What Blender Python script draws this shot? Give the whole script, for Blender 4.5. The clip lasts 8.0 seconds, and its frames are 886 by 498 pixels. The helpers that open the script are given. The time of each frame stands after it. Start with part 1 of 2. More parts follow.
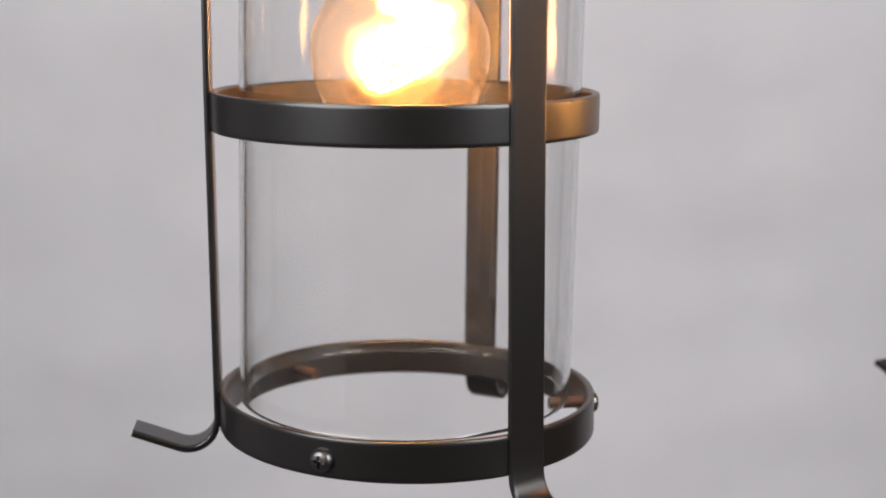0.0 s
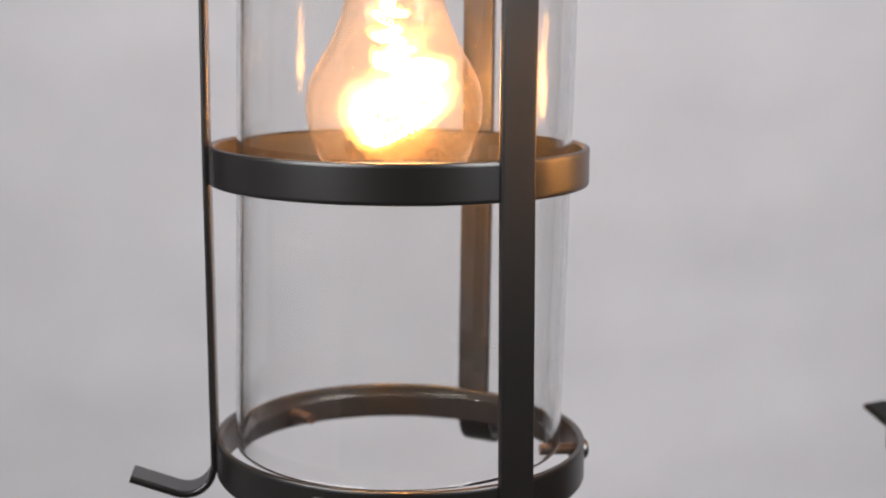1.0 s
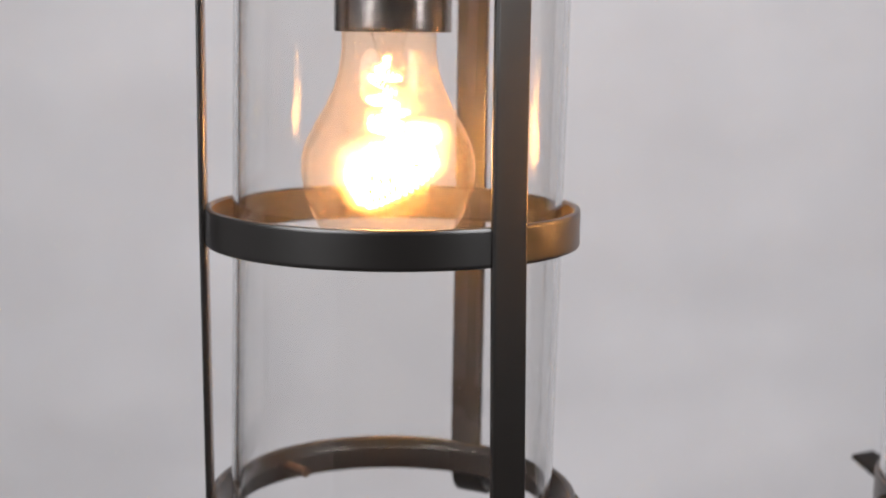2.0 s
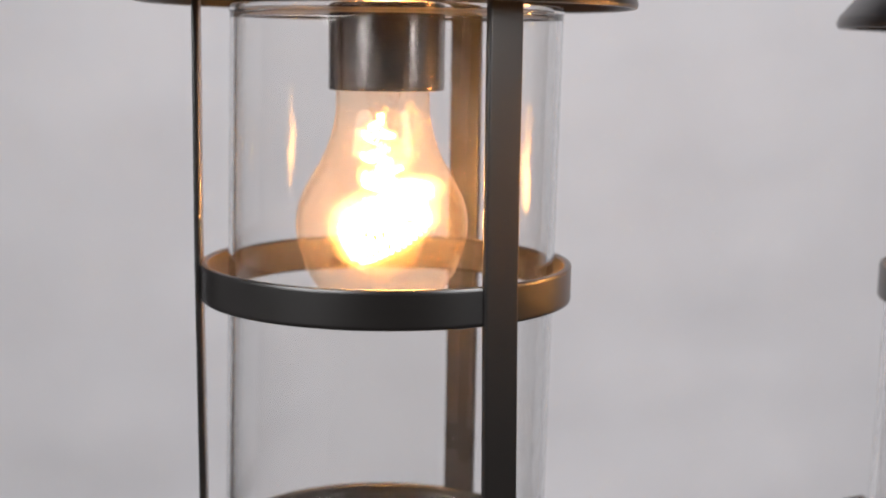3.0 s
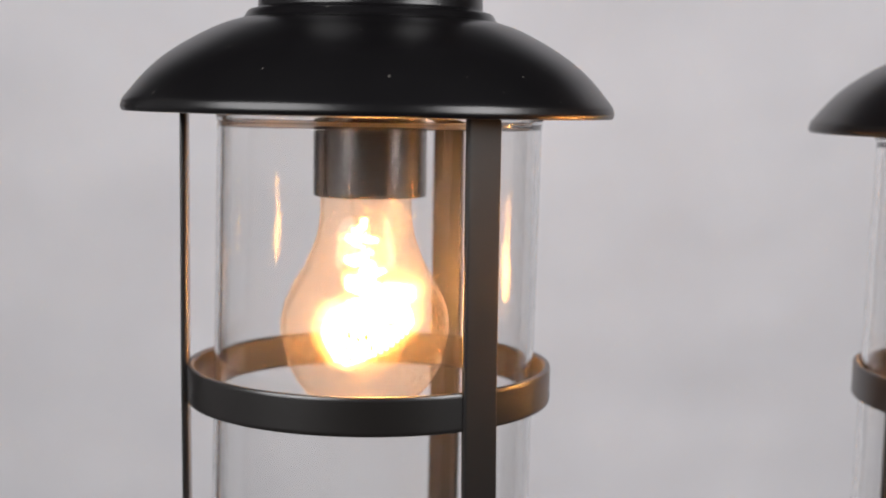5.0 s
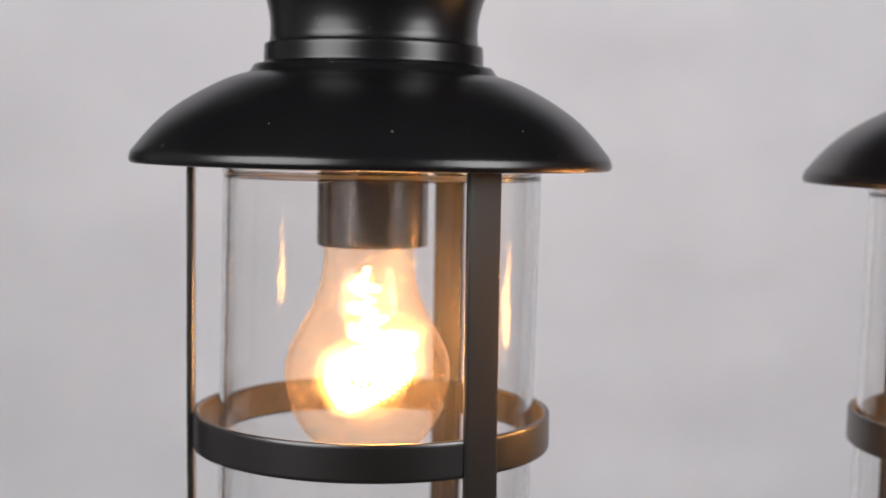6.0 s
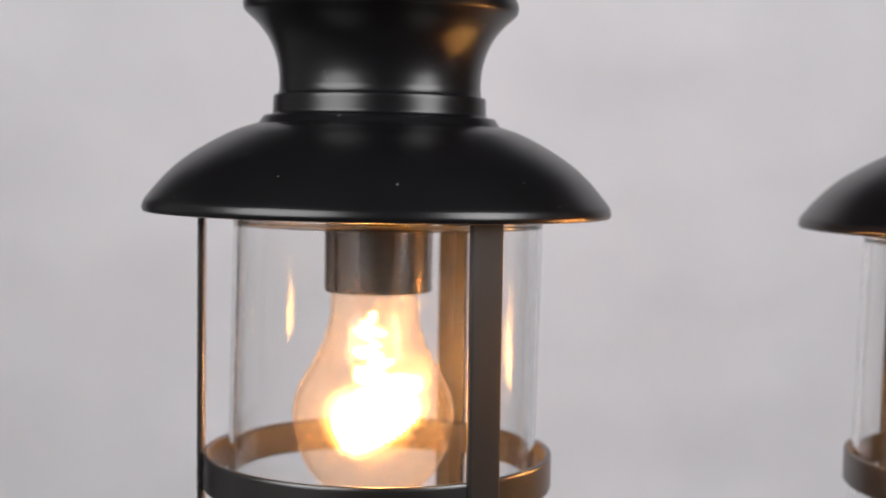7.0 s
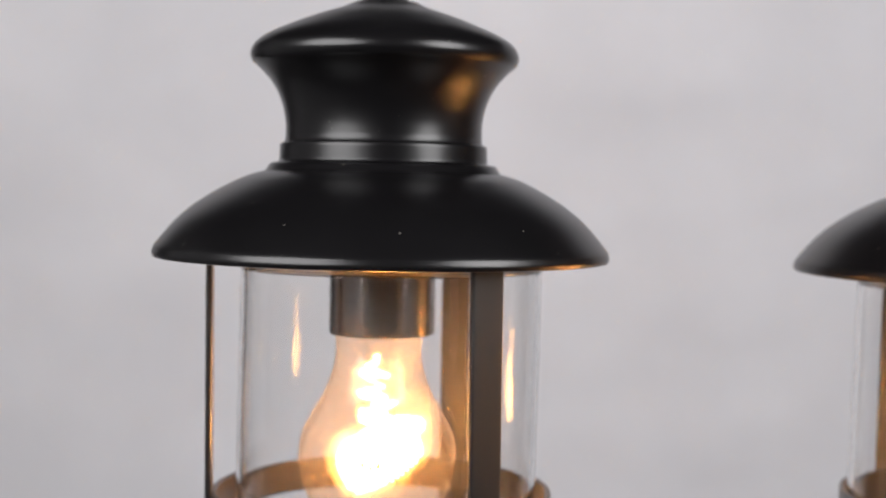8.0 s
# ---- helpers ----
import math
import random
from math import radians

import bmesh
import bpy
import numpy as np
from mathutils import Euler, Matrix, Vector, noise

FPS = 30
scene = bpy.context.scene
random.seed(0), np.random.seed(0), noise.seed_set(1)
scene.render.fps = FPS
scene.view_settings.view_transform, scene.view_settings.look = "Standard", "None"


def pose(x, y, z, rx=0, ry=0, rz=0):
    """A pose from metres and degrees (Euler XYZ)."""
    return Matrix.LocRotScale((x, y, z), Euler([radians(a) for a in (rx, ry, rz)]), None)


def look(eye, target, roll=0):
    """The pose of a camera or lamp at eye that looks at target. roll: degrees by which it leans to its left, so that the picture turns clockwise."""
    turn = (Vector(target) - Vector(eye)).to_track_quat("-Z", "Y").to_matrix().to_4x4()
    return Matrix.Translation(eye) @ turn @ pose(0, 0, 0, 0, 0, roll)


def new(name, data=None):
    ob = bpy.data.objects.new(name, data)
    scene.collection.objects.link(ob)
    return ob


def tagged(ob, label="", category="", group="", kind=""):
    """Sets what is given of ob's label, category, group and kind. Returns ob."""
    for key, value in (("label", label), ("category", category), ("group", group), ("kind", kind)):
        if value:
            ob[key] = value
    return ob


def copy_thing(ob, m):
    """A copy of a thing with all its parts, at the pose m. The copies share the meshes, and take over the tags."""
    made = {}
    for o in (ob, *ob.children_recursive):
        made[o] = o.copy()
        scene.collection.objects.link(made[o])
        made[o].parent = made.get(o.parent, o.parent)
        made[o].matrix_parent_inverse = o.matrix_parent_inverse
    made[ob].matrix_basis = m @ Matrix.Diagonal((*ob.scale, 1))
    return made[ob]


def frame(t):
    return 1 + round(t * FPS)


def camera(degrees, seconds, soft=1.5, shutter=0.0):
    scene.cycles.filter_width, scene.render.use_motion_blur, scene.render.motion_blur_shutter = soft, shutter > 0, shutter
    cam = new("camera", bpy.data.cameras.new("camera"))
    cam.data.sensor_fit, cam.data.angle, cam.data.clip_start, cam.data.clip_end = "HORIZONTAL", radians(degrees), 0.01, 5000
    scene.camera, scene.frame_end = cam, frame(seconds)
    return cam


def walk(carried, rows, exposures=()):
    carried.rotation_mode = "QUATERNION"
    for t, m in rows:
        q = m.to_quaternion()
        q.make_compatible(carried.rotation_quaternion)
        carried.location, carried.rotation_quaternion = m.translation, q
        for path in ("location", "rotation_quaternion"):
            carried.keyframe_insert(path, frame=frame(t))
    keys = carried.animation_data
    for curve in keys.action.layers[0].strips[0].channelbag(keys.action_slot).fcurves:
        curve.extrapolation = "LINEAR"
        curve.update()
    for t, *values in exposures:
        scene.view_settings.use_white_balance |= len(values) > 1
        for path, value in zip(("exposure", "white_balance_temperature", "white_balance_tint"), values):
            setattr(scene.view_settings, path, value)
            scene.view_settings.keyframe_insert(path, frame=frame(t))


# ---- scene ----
U = 0.0645          # radius of the lantern's middle ring, in metres
RING_Z = 1.45       # height of the middle ring's upper edge
cam = camera(35.57, 8.0, soft=1.8)
# seconds; x, y, z in ring radii from the centre of the middle ring; yaw, pitch, roll in degrees
ROWS = [
    (0.0, 0.1104, -7.1698, 0.5007, -0.770, -10.474, 0.339),
    (0.5, 0.1463, -7.2327, 0.5932, -0.650, -10.125, 0.406),
    (1.0, 0.1648, -7.2823, 0.6957, -0.607, -9.730, 0.471),
    (1.5, 0.1755, -7.3223, 0.8108, -0.673, -9.294, 0.536),
    (3.0, 0.1958, -7.4321, 1.1495, -0.903, -8.273, 0.727),
    (3.5, 0.2265, -7.4593, 1.2596, -0.972, -7.948, 0.770),
    (4.0, 0.2478, -7.4940, 1.3433, -1.098, -7.483, 0.806),
    (4.5, 0.2514, -7.5251, 1.4017, -1.194, -6.861, 0.835),
    (6.0, 0.2343, -7.7146, 1.5281, -1.201, -4.604, 0.847),
    (6.5, 0.2349, -7.8040, 1.5943, -1.087, -4.089, 0.840),
    (7.0, 0.2391, -7.9091, 1.6666, -0.944, -3.609, 0.831),
    (7.5, 0.2495, -8.0156, 1.7332, -0.786, -3.099, 0.820),
    (8.0, 0.2666, -8.1007, 1.7910, -0.613, -2.591, 0.809),
]
walk(cam, [(t, pose(U * x, U * y, RING_Z + U * z, 90, 0, yaw) @ pose(0, 0, 0, pitch, 0, 0) @ pose(0, 0, 0, 0, 0, roll)) for t, x, y, z, yaw, pitch, roll in ROWS])
cam.data.dof.use_dof, cam.data.dof.focus_distance, cam.data.dof.aperture_fstop = True, 0.435, 9.0

# ---- light ----
world = bpy.data.worlds.new("studio_air")
world.use_nodes = True
scene.world = world
world.node_tree.nodes["Background"].inputs[0].default_value = (0.5, 0.52, 0.56, 1)
world.node_tree.nodes["Background"].inputs[1].default_value = 0.05
scene.view_settings.exposure = 0.0


def area_lamp(name, eye, target, width, height, watts, colour, shape="RECTANGLE"):
    data = bpy.data.lights.new(name, "AREA")
    data.shape, data.size, data.size_y = shape, width, height
    data.energy, data.color = watts, colour
    ob = new(name, data)
    ob.matrix_world = look(eye, target)
    return ob


area_lamp("softbox_lamp", (-0.98, -1.0, 2.10), (0.0, 0.0, 1.85), 1.4, 1.07, 27.5, (0.995, 0.98, 0.992), "ELLIPSE")
area_lamp("softbox_lamp", (1.15, -0.85, 2.10), (0.0, 0.0, 1.85), 0.9, 1.07, 23.0, (0.995, 0.98, 0.992), "ELLIPSE")
# two unseen strip fills, above and below the lanterns, added to brighten the backdrop
area_lamp("backdrop_fill", (0.35, 0.35, 2.45), (0.35, 1.3, 2.45), 1.2, 0.3, 3.2, (1.0, 0.97, 1.0))
area_lamp("backdrop_fill", (0.35, 0.35, 0.55), (0.35, 1.3, 0.55), 1.2, 0.3, 2.0, (1.0, 0.97, 1.0))


# ---- materials ----
def material(name):
    m = bpy.data.materials.new(name)
    m.use_nodes = True
    nodes, links = m.node_tree.nodes, m.node_tree.links
    return m, nodes, links, nodes["Principled BSDF"]


def noise_node(nodes, links, scale, detail=4.0, rough=0.6, coord="Object"):
    tc = nodes.new("ShaderNodeTexCoord")
    n = nodes.new("ShaderNodeTexNoise")
    n.inputs["Scale"].default_value = scale
    n.inputs["Detail"].default_value = detail
    n.inputs["Roughness"].default_value = rough
    links.new(tc.outputs[coord], n.inputs["Vector"])
    return n


def ramp(nodes, links, source, a, b, lo, hi):
    r = nodes.new("ShaderNodeValToRGB")
    r.color_ramp.elements[0].position, r.color_ramp.elements[1].position = a, b
    r.color_ramp.elements[0].color = (*lo, 1)
    r.color_ramp.elements[1].color = (*hi, 1)
    links.new(source, r.inputs[0])
    return r


def painted_metal(name, colour, rough, dust=0.0, metal=0.0, gloss=0.5):
    """Satin coated steel, with a few dust specks."""
    m, nodes, links, b = material(name)
    b.inputs["Metallic"].default_value = metal
    b.inputs["Specular IOR Level"].default_value = gloss
    n = noise_node(nodes, links, 60, 3)
    lo = tuple(c * 0.93 for c in colour)
    hi = tuple(c * 1.08 for c in colour)
    col = ramp(nodes, links, n.outputs["Fac"], 0.3, 0.7, lo, hi)
    out = col.outputs[0]
    if dust:
        d = noise_node(nodes, links, 420, 1)
        dr = ramp(nodes, links, d.outputs["Fac"], dust, dust + 0.02, (0, 0, 0), (1, 1, 1))
        mix = nodes.new("ShaderNodeMix")
        mix.data_type = "RGBA"
        mix.inputs["B"].default_value = (0.07, 0.065, 0.06, 1)
        links.new(dr.outputs[0], mix.inputs["Factor"])
        links.new(out, mix.inputs["A"])
        out = mix.outputs["Result"]
    links.new(out, b.inputs["Base Color"])
    b.inputs["Roughness"].default_value = rough
    return m


BLACK = painted_metal("satin_black_paint", (0.0038, 0.0034, 0.004), 0.29, dust=0.775)
BAND = painted_metal("satin_dark_bronze_paint", (0.0082, 0.0068, 0.0062), 0.325, gloss=0.9)
PLATE = painted_metal("satin_metal_plate", (0.22, 0.21, 0.2), 0.28, metal=0.9)
SOCKET = painted_metal("grey_brown_socket", (0.27, 0.255, 0.25), 0.18, metal=0.92)
# brown tint puts the bulb's warm light into the shank colour
SHANK = painted_metal("bulb_lit_screw_thread", (0.075, 0.05, 0.04), 0.4, metal=0.5)
STEEL = painted_metal("dark_zinc_steel", (0.19, 0.185, 0.18), 0.36, metal=1.0)


def glass(name, colour, ior=1.46):
    m, nodes, links, b = material(name)
    b.inputs["Base Color"].default_value = (*colour, 1)
    b.inputs["Transmission Weight"].default_value = 1.0
    b.inputs["IOR"].default_value = ior
    b.inputs["Roughness"].default_value = 0.0
    return m


TUBE_GLASS = glass("clear_glass", (1.0, 1.0, 0.996), 1.39)


def gloss_weight(nodes, links):
    """Share of mirror reflection on a thin pane, rising towards grazing view."""
    lw = nodes.new("ShaderNodeLayerWeight")
    p = nodes.new("ShaderNodeMath")
    p.operation, p.inputs[1].default_value = "POWER", 5.0
    links.new(lw.outputs["Facing"], p.inputs[0])
    k = nodes.new("ShaderNodeMath")
    k.operation, k.inputs[1].default_value, k.inputs[2].default_value = "MULTIPLY_ADD", 0.9, 0.035
    links.new(p.outputs[0], k.inputs[0])
    return k.outputs[0]


def bulb_glass_material():
    """Thin clear envelope with dust specks; a faint peach film imitates the filament's glow."""
    m, nodes, links, b = material("bulb_glass")
    nodes.remove(b)
    clear = nodes.new("ShaderNodeBsdfTransparent")
    clear.inputs[0].default_value = (1.0, 0.955, 0.885, 1)
    # mirror colour tinted warm to imitate the bulb's glowing orange rim
    gloss = nodes.new("ShaderNodeBsdfGlossy")
    gloss.inputs["Color"].default_value = (1.0, 0.84, 0.7, 1)
    gloss.inputs["Roughness"].default_value = 0.02
    # peach translucent layer, stands in for glow inside the bulb
    glow_haze = nodes.new("ShaderNodeBsdfTranslucent")
    glow_haze.inputs[0].default_value = (1.0, 0.77, 0.48, 1)
    n = noise_node(nodes, links, 250, 5, 0.7)
    amount = ramp(nodes, links, n.outputs["Fac"], 0.35, 0.8, (0.006,) * 3, (0.018,) * 3)
    # bright dust specks on the glass
    n2 = noise_node(nodes, links, 850, 1)
    specks = ramp(nodes, links, n2.outputs["Fac"], 0.66, 0.70, (0,) * 3, (0.18,) * 3)
    total = nodes.new("ShaderNodeMath")
    links.new(amount.outputs[0], total.inputs[0])
    links.new(specks.outputs[0], total.inputs[1])
    m1 = nodes.new("ShaderNodeMixShader")
    links.new(total.outputs[0], m1.inputs[0])
    links.new(clear.outputs[0], m1.inputs[1])
    links.new(glow_haze.outputs[0], m1.inputs[2])
    # rough refraction that imitates the lens bloom round the filament
    bloom_spread = nodes.new("ShaderNodeBsdfRefraction")
    bloom_spread.inputs["IOR"].default_value = 1.2
    bloom_spread.inputs["Roughness"].default_value = 0.5
    bloom_spread.inputs[0].default_value = (1.0, 0.94, 0.8, 1)
    m0 = nodes.new("ShaderNodeMixShader")
    m0.inputs[0].default_value = 0.12
    links.new(m1.outputs[0], m0.inputs[1])
    links.new(bloom_spread.outputs[0], m0.inputs[2])
    m2 = nodes.new("ShaderNodeMixShader")
    links.new(gloss_weight(nodes, links), m2.inputs[0])
    links.new(m0.outputs[0], m2.inputs[1])
    links.new(gloss.outputs[0], m2.inputs[2])
    links.new(m2.outputs[0], nodes["Material Output"].inputs[0])
    return m


BULB_GLASS = bulb_glass_material()


def stem_glass_material():
    """Thin clear glass with bright rims."""
    m, nodes, links, b = material("stem_glass")
    nodes.remove(b)
    clear = nodes.new("ShaderNodeBsdfTransparent")
    gloss = nodes.new("ShaderNodeBsdfGlossy")
    gloss.inputs["Roughness"].default_value = 0.08
    mix = nodes.new("ShaderNodeMixShader")
    links.new(gloss_weight(nodes, links), mix.inputs[0])
    links.new(clear.outputs[0], mix.inputs[1])
    links.new(gloss.outputs[0], mix.inputs[2])
    links.new(mix.outputs[0], nodes["Material Output"].inputs[0])
    return m


STEM_GLASS = stem_glass_material()


def glow(name, colour, strength):
    m, nodes, links, b = material(name)
    b.inputs["Emission Color"].default_value = (*colour, 1)
    b.inputs["Emission Strength"].default_value = strength
    b.inputs["Base Color"].default_value = (0.3, 0.3, 0.3, 1)
    return m


FILAMENT = glow("glowing_filament", (1.0, 0.45, 0.125), 175.0)
CORD = painted_metal("black_cord", (0.02, 0.02, 0.02), 0.6)


def backdrop_material():
    m, nodes, links, b = material("grey_backdrop_cloth")
    n = noise_node(nodes, links, 4.5, 4, 0.55)
    col = ramp(nodes, links, n.outputs["Fac"], 0.3, 0.7, (0.66, 0.655, 0.68), (0.73, 0.725, 0.75))
    links.new(col.outputs[0], b.inputs["Base Color"])
    b.inputs["Roughness"].default_value = 0.85
    bump = nodes.new("ShaderNodeBump")
    bump.inputs["Strength"].default_value = 0.25
    bump.inputs["Distance"].default_value = 0.002
    n3 = noise_node(nodes, links, 900, 3)
    links.new(n3.outputs["Fac"], bump.inputs["Height"])
    links.new(bump.outputs[0], b.inputs["Normal"])
    return m


BACKDROP = backdrop_material()


def plain_wall(name, colour):
    m, nodes, links, b = material(name)
    n = noise_node(nodes, links, 3, 5)
    col = ramp(nodes, links, n.outputs["Fac"], 0.3, 0.7, tuple(c * 0.9 for c in colour), tuple(c * 1.1 for c in colour))
    links.new(col.outputs[0], b.inputs["Base Color"])
    b.inputs["Roughness"].default_value = 0.8
    return m


WALL = plain_wall("dark_studio_paint", (0.05, 0.05, 0.052))
PALE = plain_wall("pale_studio_paint", (0.7, 0.7, 0.71))
FLOOR = plain_wall("grey_studio_floor", (0.16, 0.155, 0.15))


# ---- building helpers ----
def mesh_of(name, bm, mat, smooth=True):
    bmesh.ops.recalc_face_normals(bm, faces=bm.faces)
    if bm.calc_volume(signed=True) < 0:
        bmesh.ops.reverse_faces(bm, faces=bm.faces)
    me = bpy.data.meshes.new(name)
    bm.to_mesh(me)
    bm.free()
    me.materials.append(mat)
    if smooth:
        me.polygons.foreach_set("use_smooth", [True] * len(me.polygons))
        me.set_sharp_from_angle(angle=radians(38))
    return me


def part(name, bm, mat, parent, label="", smooth=True):
    ob = new(name, mesh_of(name, bm, mat, smooth))
    ob.parent = parent
    return tagged(ob, label)


def spline(points, steps):
    """A smooth line (Catmull-Rom) through points in a plane."""
    p = [points[0], *points, points[-1]]
    out = []
    for i in range(1, len(p) - 2):
        a, b, c, d = (Vector(q) for q in p[i - 1:i + 3])
        for k in range(steps):
            t = k / steps
            out.append(0.5 * (2 * b + (c - a) * t + (2 * a - 5 * b + 4 * c - d) * t * t + (3 * b - a - 3 * c + d) * t ** 3))
    out.append(Vector(points[-1]))
    return out


def lathe(profile, segments=96, closed=False):
    """Turns a profile of (radius, height), in ring radii, about the lantern's axis."""
    bm = bmesh.new()
    rings = []
    # support rows keep long straight walls straight under smooth shading
    pts = [Vector(q) for q in profile]
    ring = pts + [pts[0]] if closed else pts
    dense = []
    for a, b in zip(ring, ring[1:]):
        dense.append(a)
        d = (b - a).length
        if d > 0.06:
            dense += [a.lerp(b, 0.012 / d), b.lerp(a, 0.012 / d)]
    profile = dense if closed else [*dense, pts[-1]]
    for r, z in profile:
        if r < 1e-6:
            rings.append([bm.verts.new((0, 0, z * U))])
        else:
            rings.append([bm.verts.new((r * U * math.cos(a), r * U * math.sin(a), z * U)) for a in (2 * math.pi * i / segments for i in range(segments))])
    pairs = list(zip(rings, rings[1:]))
    if closed:
        pairs.append((rings[-1], rings[0]))
    for p, q in pairs:
        for i in range(segments):
            j = (i + 1) % segments
            if len(p) == 1 and len(q) == 1:
                continue
            if len(p) == 1:
                bm.faces.new((p[0], q[j], q[i]))
            elif len(q) == 1:
                bm.faces.new((p[i], p[j], q[0]))
            else:
                bm.faces.new((p[i], p[j], q[j], q[i]))
    return bm


def rounded_rect(w, h, r, n=3):
    """A rectangle with rounded corners; a point close to each corner keeps the flats flat under smooth shading."""
    pts = []
    for cx, cy, a0 in ((w / 2 - r, h / 2 - r, 0), (-w / 2 + r, h / 2 - r, 90), (-w / 2 + r, -h / 2 + r, 180), (w / 2 - r, -h / 2 + r, 270)):
        arc = [(cx + r * math.cos(radians(a0 + 90 * k / n)), cy + r * math.sin(radians(a0 + 90 * k / n))) for k in range(n + 1)]
        into, out = radians(a0 + 270), radians(a0 + 180)
        pts.append((arc[0][0] + 0.4 * r * math.cos(into), arc[0][1] + 0.4 * r * math.sin(into)))
        pts += arc
        pts.append((arc[-1][0] + 0.4 * r * math.cos(out), arc[-1][1] + 0.4 * r * math.sin(out)))
    return pts


def sweep(path, section, side):
    """Sweeps a section (across, out) along path; side is the constant across direction."""
    bm = bmesh.new()
    rows = []
    side = Vector(side)
    for i, p in enumerate(path):
        t = (path[min(i + 1, len(path) - 1)] - path[max(i - 1, 0)]).normalized()
        out = t.cross(side).normalized()
        rows.append([bm.verts.new(p + side * a + out * b) for a, b in section])
    k = len(section)
    for p, q in zip(rows, rows[1:]):
        for i in range(k):
            bm.faces.new((p[i], p[(i + 1) % k], q[(i + 1) % k], q[i]))
    bm.faces.new(rows[0])
    bm.faces.new(rows[-1][::-1])
    return bm


def tube(path, radius, n=8, closed=False):
    """A round bar along path; radius is one number, or one for each point."""
    bm = bmesh.new()
    rows = []
    m = len(path)
    radii = radius if isinstance(radius, list) else [radius] * m
    up = Vector((0.31, 0.2, 0.93)).normalized()
    for i, p in enumerate(path):
        a = path[(i + 1) % m] if closed else path[min(i + 1, m - 1)]
        b = path[(i - 1) % m] if closed else path[max(i - 1, 0)]
        t = (a - b).normalized()
        s = t.cross(up).normalized()
        o = s.cross(t)
        rows.append([bm.verts.new(p + radii[i] * (s * math.cos(2 * math.pi * j / n) + o * math.sin(2 * math.pi * j / n))) for j in range(n)])
    pairs = list(zip(rows, rows[1:]))
    if closed:
        pairs.append((rows[-1], rows[0]))
    for p, q in pairs:
        for i in range(n):
            bm.faces.new((p[i], p[(i + 1) % n], q[(i + 1) % n], q[i]))
    if not closed:
        bm.faces.new(rows[0])
        bm.faces.new(rows[-1][::-1])
    return bm


# ---- the studio ----
CEILING_Z = 3.2


def slab(name, x0, x1, y0, y1, z0, z1, mat, label, category):
    bm = bmesh.new()
    bmesh.ops.create_cube(bm, size=1.0, matrix=Matrix.Translation(((x0 + x1) / 2, (y0 + y1) / 2, (z0 + z1) / 2)) @ Matrix.Diagonal((x1 - x0, y1 - y0, z1 - z0, 1)))
    ob = new(name, mesh_of(name, bm, mat, False))
    return tagged(ob, label, category, kind="structure")


slab("floor", -2.2, 2.2, -2.6, 1.6, -0.1, 0.0, FLOOR, "plain grey studio floor", "floor")
slab("ceiling", -2.2, 2.2, -2.6, 1.6, CEILING_Z, CEILING_Z + 0.1, WALL, "plain dark studio ceiling", "ceiling")
slab("wall_south", -2.2, 2.2, -2.7, -2.6, 0.0, CEILING_Z, WALL, "plain dark studio wall", "wall")
slab("wall_north", -2.2, 2.2, 1.6, 1.7, 0.0, CEILING_Z, WALL, "plain dark studio wall", "wall")
slab("wall_west", -2.3, -2.2, -2.6, 1.6, 0.0, CEILING_Z, PALE, "plain pale grey studio wall", "wall")
slab("wall_east", 2.2, 2.3, -2.6, 1.6, 0.0, CEILING_Z, WALL, "plain dark studio wall", "wall")


def backdrop(y):
    """A hung cloth with soft sags and creases."""
    bm = bmesh.new()
    nx, nz = 300, 260
    grid = []
    for j in range(nz + 1):
        row = []
        for i in range(nx + 1):
            x, z = -0.90 + 2.75 * i / nx, 0.01 + 2.34 * j / nz
            p = Vector((x * 1.5 + z * 1.1, z * 3.0 - x * 0.9, 3.3))
            d = 0.010 * noise.noise(p) + 0.007 * noise.noise(p * 2.7) + 0.0022 * noise.noise(p * 7.0)
            row.append(bm.verts.new((x, y + d, z)))
        grid.append(row)
    back = [[bm.verts.new(v.co + Vector((0, 0.003, 0))) for v in row] for row in grid]
    for j in range(nz):
        for i in range(nx):
            bm.faces.new((grid[j][i], grid[j][i + 1], grid[j + 1][i + 1], grid[j + 1][i]))
            bm.faces.new((back[j][i], back[j + 1][i], back[j + 1][i + 1], back[j][i + 1]))
    for j in range(nz):
        for i in (0, nx):
            bm.faces.new((grid[j][i], grid[j + 1][i], back[j + 1][i], back[j][i]))
    for i in range(nx):
        for j in (0, nz):
            bm.faces.new((grid[j][i], grid[j][i + 1], back[j][i + 1], back[j][i]))
    ob = new("backdrop", mesh_of("backdrop", bm, BACKDROP))
    return tagged(ob, "pale grey cloth studio backdrop with soft creases", "backdrop", kind="structure")


backdrop(1.3)

# ---- the lanterns ----
BAR_AT = (-54.5, 62.3, 185.25)
SCREW_AT = (5.25, 134.0, 247.0)
BAND_H, LOW_TOP, LOW_H = 0.198, -1.561, 0.206
LEAN_X = -0.012    # the lower frame stands a millimetre out of line


def ring_band(top, height):
    r0, r1, e = 0.962, 1.0, 0.012
    prof = [(r1 - e, top), (r1 - e * 0.3, top - e * 0.3), (r1, top - e), (r1, top - height + e), (r1 - e * 0.3, top - height + e * 0.3), (r1 - e, top - height),
            (r0 + e, top - height), (r0, top - height + e), (r0, top - e), (r0 + e, top)]
    return lathe(prof, 128, closed=True)


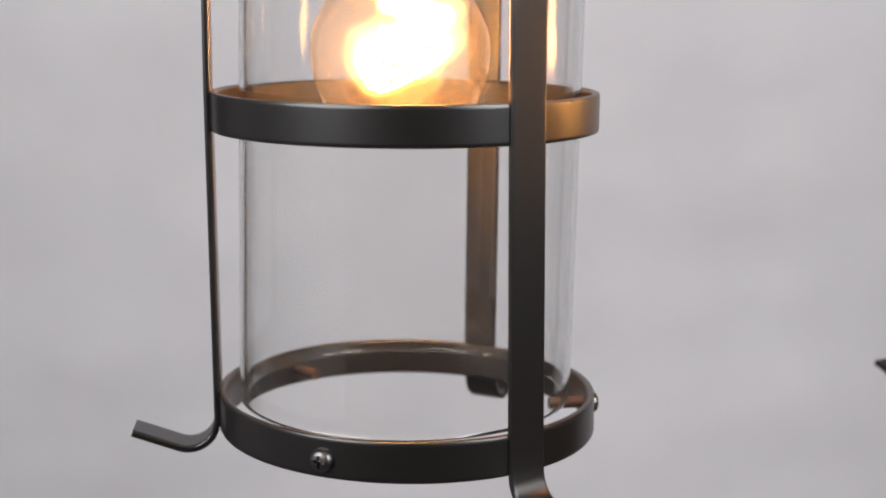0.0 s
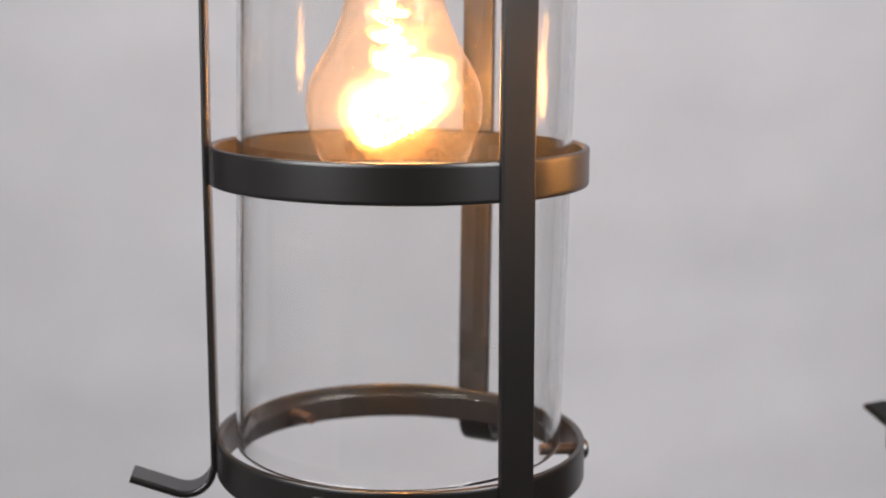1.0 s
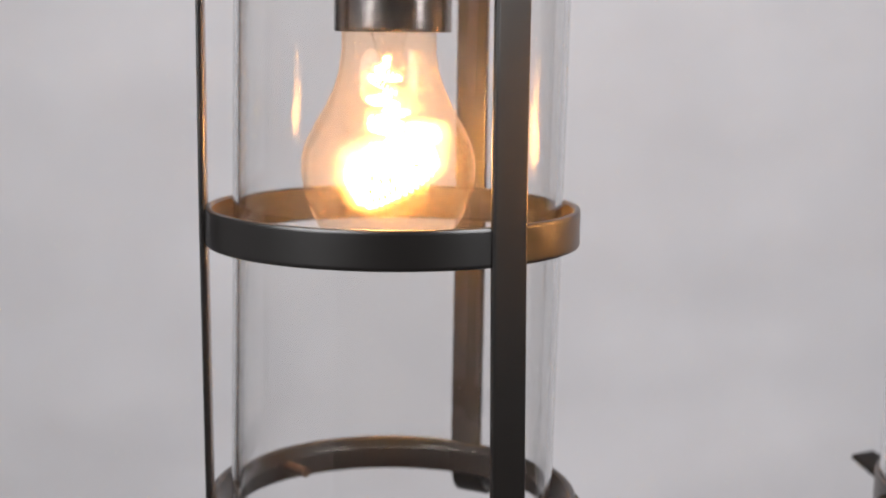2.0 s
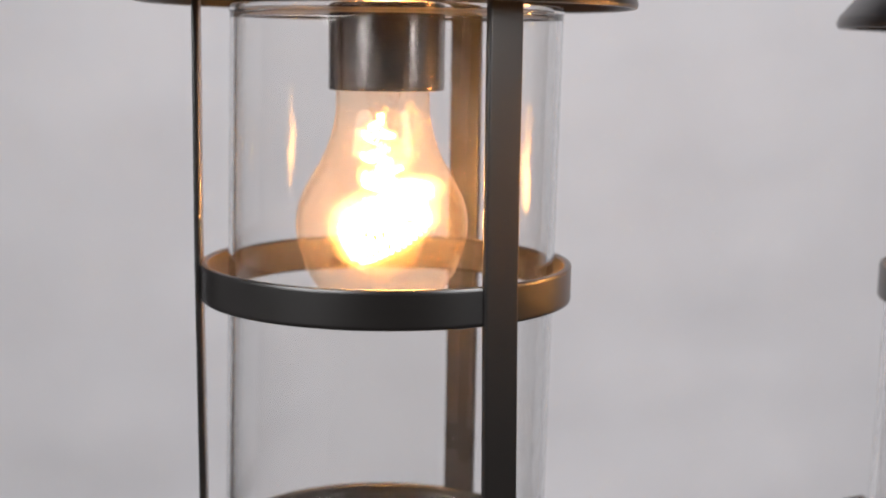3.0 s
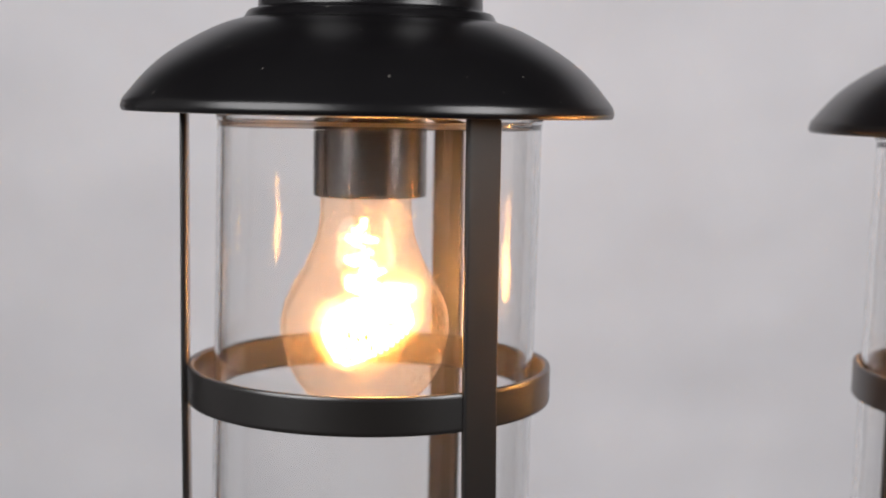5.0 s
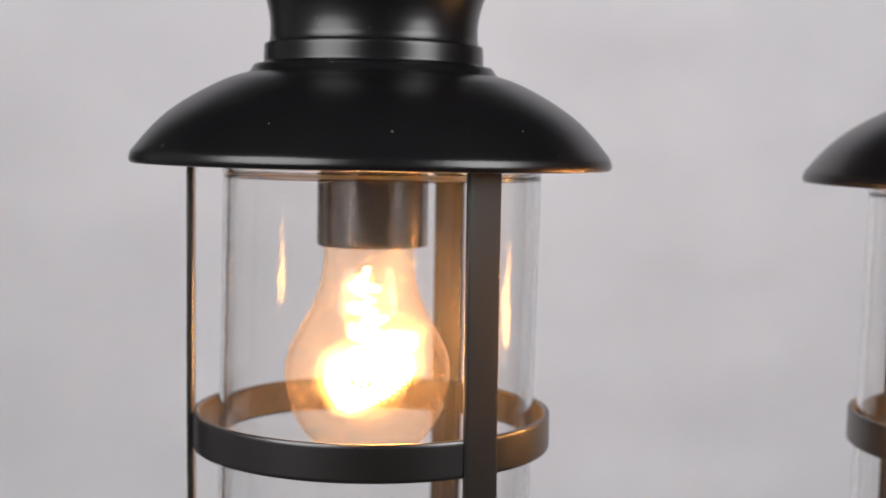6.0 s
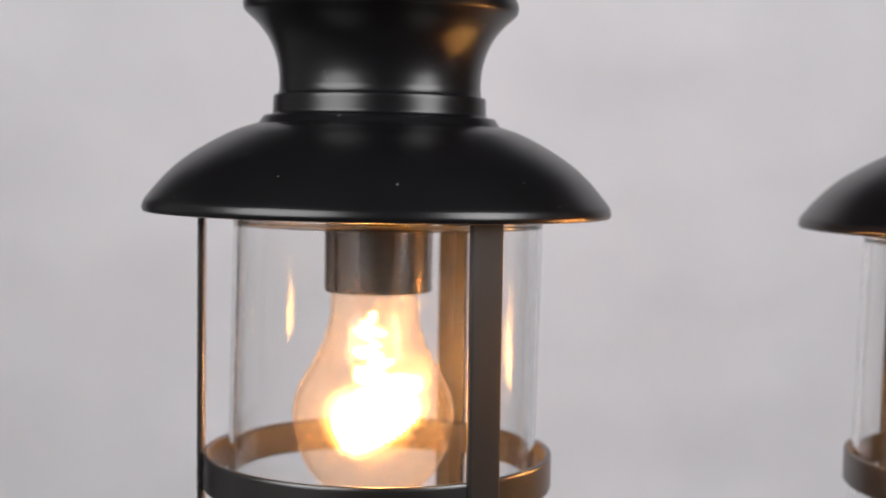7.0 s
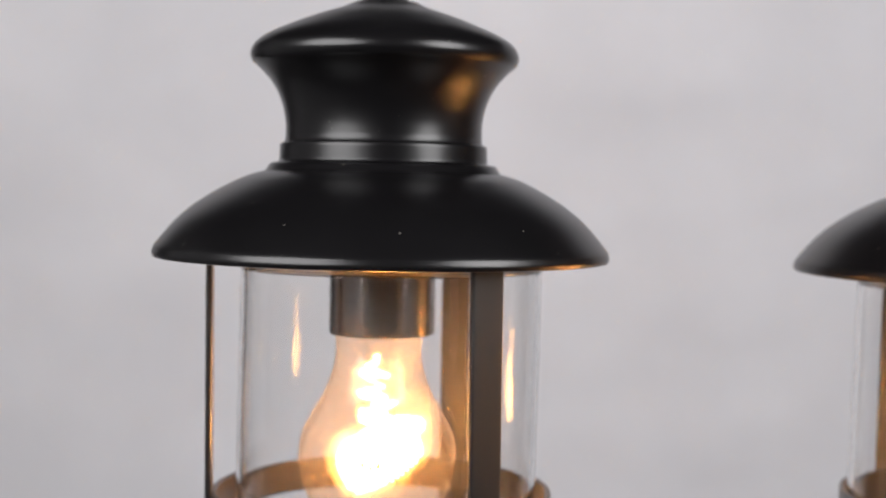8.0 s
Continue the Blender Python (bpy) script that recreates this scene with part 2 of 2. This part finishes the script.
def bar(angle, bend, lean):
    """A flat strip that runs down past both rings and turns out into a foot."""
    pts = [(1.0, 1.44 - 3.16 * k / 20) for k in range(21)]
    rad, cx, cz = 0.15, 1.156, bend
    for k in range(1, 13):
        a = radians(180 + 110 * k / 12)
        pts.append((cx + rad * math.cos(a), cz + rad * math.sin(a)))
    r, z = pts[-1]
    for k in range(1, 4):
        pts.append((r + 0.085 * k * math.cos(radians(20)), z + 0.085 * k * math.sin(radians(20))))
    ca, sa = math.cos(radians(angle)), math.sin(radians(angle))
    path = [Vector(((r * ca + lean * LEAN_X * min(z, 0)) * U, r * U * sa, z * U)) for r, z in pts]
    return sweep(path, rounded_rect(0.205 * U, 0.038 * U, 0.012 * U), (-sa, ca, 0))


def screw(angle, z, parent):
    ca, sa = math.cos(radians(angle)), math.sin(radians(angle))
    turn = Matrix(((sa, 0, ca, 0), (-ca, 0, sa, 0), (0, 1, 0, 0), (0, 0, 0, 1)))
    place = Matrix.Translation(((ca + LEAN_X * z) * U, sa * U, (z + LEAN_X * ca) * U)) @ turn
    bm = bmesh.new()
    # domed pan head
    rings = []
    prof = [(0.058, 0.0), (0.058, 0.018), (0.05, 0.032), (0.035, 0.04)]
    seg = 32
    for r, h in prof:
        rings.append([bm.verts.new((r * U * math.cos(2 * math.pi * i / seg), r * U * math.sin(2 * math.pi * i / seg), h * U)) for i in range(seg)])
    for p, q in zip(rings, rings[1:]):
        for i in range(seg):
            bm.faces.new((p[i], p[(i + 1) % seg], q[(i + 1) % seg], q[i]))
    # crosshead recess
    a, b, h = 0.008 * U, 0.03 * U, 0.041 * U
    cross = [(a, a), (a, b), (-a, b), (-a, a), (-b, a), (-b, -a), (-a, -a), (-a, -b), (a, -b), (a, -a), (b, -a), (b, a)]
    top = [bm.verts.new((x, y, h)) for x, y in cross]
    low = [bm.verts.new((x * 0.8, y * 0.8, h - 0.03 * U)) for x, y in cross]
    outer = rings[-1]
    for i in range(12):
        bm.faces.new((top[i], top[(i + 1) % 12], low[(i + 1) % 12], low[i]))
    bm.faces.new(low)
    near = [min(range(seg), key=lambda k: (outer[k].co - t.co).length) for t in top]
    for i in range(12):
        j = (i + 1) % 12
        k = near[i]
        while k != near[j]:
            nk = (k + 1) % seg
            bm.faces.new((top[i], outer[k], outer[nk]))
            k = nk
        bm.faces.new((top[i], outer[near[j]], top[j]))
    bm.transform(place)
    head = part("screw", bm, STEEL, parent, "dark zinc crosshead screw")
    bm = bmesh.new()
    bmesh.ops.create_cone(bm, cap_ends=True, segments=20, radius1=0.032 * U, radius2=0.030 * U, depth=0.22 * U)
    bm.transform(place @ Matrix.Translation((0, 0, -0.11 * U)))
    part("shank", bm, SHANK, head)
    return head


HOOD = spline([(1.322, 1.41), (1.305, 1.445), (1.20, 1.57), (1.10, 1.66), (0.98, 1.74), (0.86, 1.805), (0.78, 1.84), (0.70, 1.865)], 5)
HOOD_IN = [(r - 0.028, z - 0.022) for r, z in reversed(HOOD)] + [(1.298, 1.372), (1.306, 1.366), (1.318, 1.369), (1.325, 1.382), (1.326, 1.396)]
NECK = [(0.74, 1.827), (0.715, 1.846), (0.69, 1.863), (0.672, 1.888), (0.662, 1.906), (0.652, 1.914), (0.618, 1.919), (0.611, 1.922), (0.606, 1.929), (0.603, 2.018), (0.598, 2.028), (0.581, 2.033), (0.575, 2.043)]
NECK += [tuple(q) for q in spline([(0.571, 2.073), (0.573, 2.153), (0.59, 2.243), (0.63, 2.343), (0.692, 2.427), (0.755, 2.485)], 5)]
CAP = [(0.755, 2.485)] + [tuple(q) for q in spline([(0.77, 2.499), (0.779, 2.535), (0.769, 2.577), (0.738, 2.615), (0.68, 2.653), (0.58, 2.70), (0.42, 2.765), (0.27, 2.815), (0.19, 2.85), (0.14, 2.86)], 5)] + [(0.12, 2.885), (0.07, 2.90), (0.0, 2.902)]


def light_bulb(parent):
    prof = spline([(0.25, 0.96), (0.25, 0.90), (0.253, 0.80), (0.278, 0.68), (0.33, 0.55), (0.40, 0.43), (0.45, 0.32), (0.465, 0.205), (0.447, 0.08), (0.395, -0.06), (0.31, -0.17), (0.19, -0.24), (0.08, -0.262)], 5)
    bulb = part("light_bulb", lathe([*prof, (0, -0.264)], 64), BULB_GLASS, parent, "clear glass pear-shaped bulb, lit")
    # glass stem that carries the filament
    stem = [(0.10, 0.95), (0.075, 0.84), (0.045, 0.74), (0.03, 0.62), (0.045, 0.59), (0.03, 0.56), (0.0, 0.555)]
    part("stem", lathe(stem, 32), STEM_GLASS, bulb, "clear glass stem")
    # coiled filament that zigzags round the stem, oversized and dense to imitate bloom
    rng = random.Random(11)
    knots = [(rng.uniform(-0.11, 0.11), rng.uniform(-0.10, 0.10), 0.77 - 0.024 * k + rng.uniform(-0.03, 0.03)) for k in range(13)]
    fine = len(knots)
    knots += [(-0.09, -0.06, 0.45), (0.10, -0.17, 0.42), (0.26, -0.06, 0.40), (0.12, 0.14, 0.33), (-0.16, 0.14, 0.24), (-0.20, -0.04, 0.18), (-0.12, -0.14, 0.04), (0.06, -0.18, 0.11),
             (0.23, -0.08, 0.22), (0.20, 0.10, 0.31), (-0.04, 0.17, 0.30), (-0.17, 0.05, 0.21), (0.0, -0.14, 0.24), (0.20, -0.10, 0.31), (-0.14, -0.09, 0.13), (0.12, -0.13, 0.18), (0.05, 0.0, 0.18), (-0.10, 0.02, 0.30), (0.12, 0.0, 0.26), (0.0, 0.0, 0.40), (0.02, -0.02, 0.56)]
    # the upper turns near the stem get thinner wire so that they glow weaker
    path, wire, turns, steps = [], [], 6, 48
    for n, (a, b) in enumerate(zip(knots, knots[1:])):
        thick = 0.0038 if n < fine else 0.010
        a, b = Vector(a) * U, Vector(b) * U
        way = (b - a).normalized()
        s = way.cross(Vector((0.2, 1, 0.1))).normalized()
        o = way.cross(s)
        for k in range(steps):
            w = 2 * math.pi * turns * k / steps
            wire.append(thick * U)
            path.append(a.lerp(b, k / steps) + (4 * thick + 0.004 * math.sin(len(path) * 0.13)) * U * (s * math.cos(w) + o * math.sin(w)))
    part("filament", tube(path, wire, 5), FILAMENT, bulb, "glowing yellow-white filament")
    return bulb


def lantern():
    root = tagged(new("lantern"), "black metal hanging lantern with clear glass cylinder, lit", "lantern", "hanging lanterns")
    hood = part("hood", lathe([*HOOD, *HOOD_IN], 128, closed=True), BLACK, root, "flared satin black hood")
    neck = part("neck", lathe(NECK, 128), BLACK, root, "waisted satin black collar")
    cap = part("cap", lathe(CAP, 128), BLACK, root, "low domed satin black cap")
    for shell in (hood, neck, cap):
        shell.rotation_euler = (0, radians(0.3), 0)
        shell.location = (-0.012 * U, 0, 0)
    part("socket_plate", lathe([(0.0, 1.44), (0.97, 1.44), (0.978, 1.432), (0.97, 1.425), (0.0, 1.425)], 96), PLATE, root)
    part("hood_liner", lathe([(0.984, 1.446), (1.25, 1.464), (1.25, 1.454), (0.984, 1.436)], 96, closed=True), BLACK, root, "flat black collar inside the hood")
    part("socket", lathe([(0.0, 1.424), (0.31, 1.424), (0.31, 0.935), (0.305, 0.925), (0.29, 0.925), (0.28, 0.935), (0.28, 1.0), (0.0, 1.0)], 64), SOCKET, root, "grey-brown cylindrical lamp socket")
    # the loose glass stands a little off the axis
    bead = [(0.863 - 0.026 * math.cos(radians(a)), 1.342 + 0.026 * math.sin(radians(a))) for a in range(-45, 226, 18)]
    tube_bm = lathe([(0.880, -1.585), (0.876, -1.596), (0.863, -1.602), (0.850, -1.596), (0.846, -1.585), (0.846, 1.30), *bead, (0.880, 1.30)], 160, closed=True)
    for v in tube_bm.verts:
        v.co.x += (0.034 + 0.0163 * v.co.z / U) * U
    tube_glass = part("glass_cylinder", tube_bm, TUBE_GLASS, root, "clear glass cylinder")
    tube_glass.visible_shadow = False
    part("ring", ring_band(0.011, BAND_H), BAND, root).location = (0.008 * U, 0, 0)
    low = ring_band(LOW_TOP, LOW_H)
    for v in low.verts:
        x, z = v.co.x, v.co.z
        v.co.x, v.co.z = x + LEAN_X * z, z + LEAN_X * x
    part("ring", low, BAND, root)
    for a, bend, lean in zip(BAR_AT, (-1.775, -1.76, -1.715), (1.0, -0.4, 0.7)):
        part("bar", bar(a, bend, lean), BAND, root, "flat metal strip with outturned foot")
    for a in SCREW_AT:
        screw(a, LOW_TOP - LOW_H / 2 - 0.012, root)
    light_bulb(root).location = (-0.02 * U, 0, 0)
    # hanging loop and cord
    loop = [Vector((0.09 * U * math.cos(2 * math.pi * k / 24), 0, (2.95 + 0.09 * math.sin(2 * math.pi * k / 24)) * U)) for k in range(24)]
    part("hanging_loop", tube(loop, 0.018 * U, 8, closed=True), STEEL, root, "small steel wire loop")
    top = (CEILING_Z - RING_Z) / U
    cord = [Vector((0, 0, z * U)) for z in np.linspace(3.0, top + LIFT, 12)]
    part("cord", tube(cord, 0.02 * U, 8), CORD, root, "thin black cord")
    return root


LIFT = 0.1
first = lantern()
first.matrix_world = pose(0, 0, RING_Z)
# it hangs a little out of plumb
second = copy_thing(first, pose(3.864 * U, 0.336 * U, RING_Z - 0.094 * U, 0, 0.7, 0) @ pose(0, 0, 0, 0, 0, -66))
# its loose glass has slid to the other side
for piece in second.children:
    if piece.name.startswith("glass_cylinder"):
        piece.location = (-0.063 * U, -0.066 * U, 0)
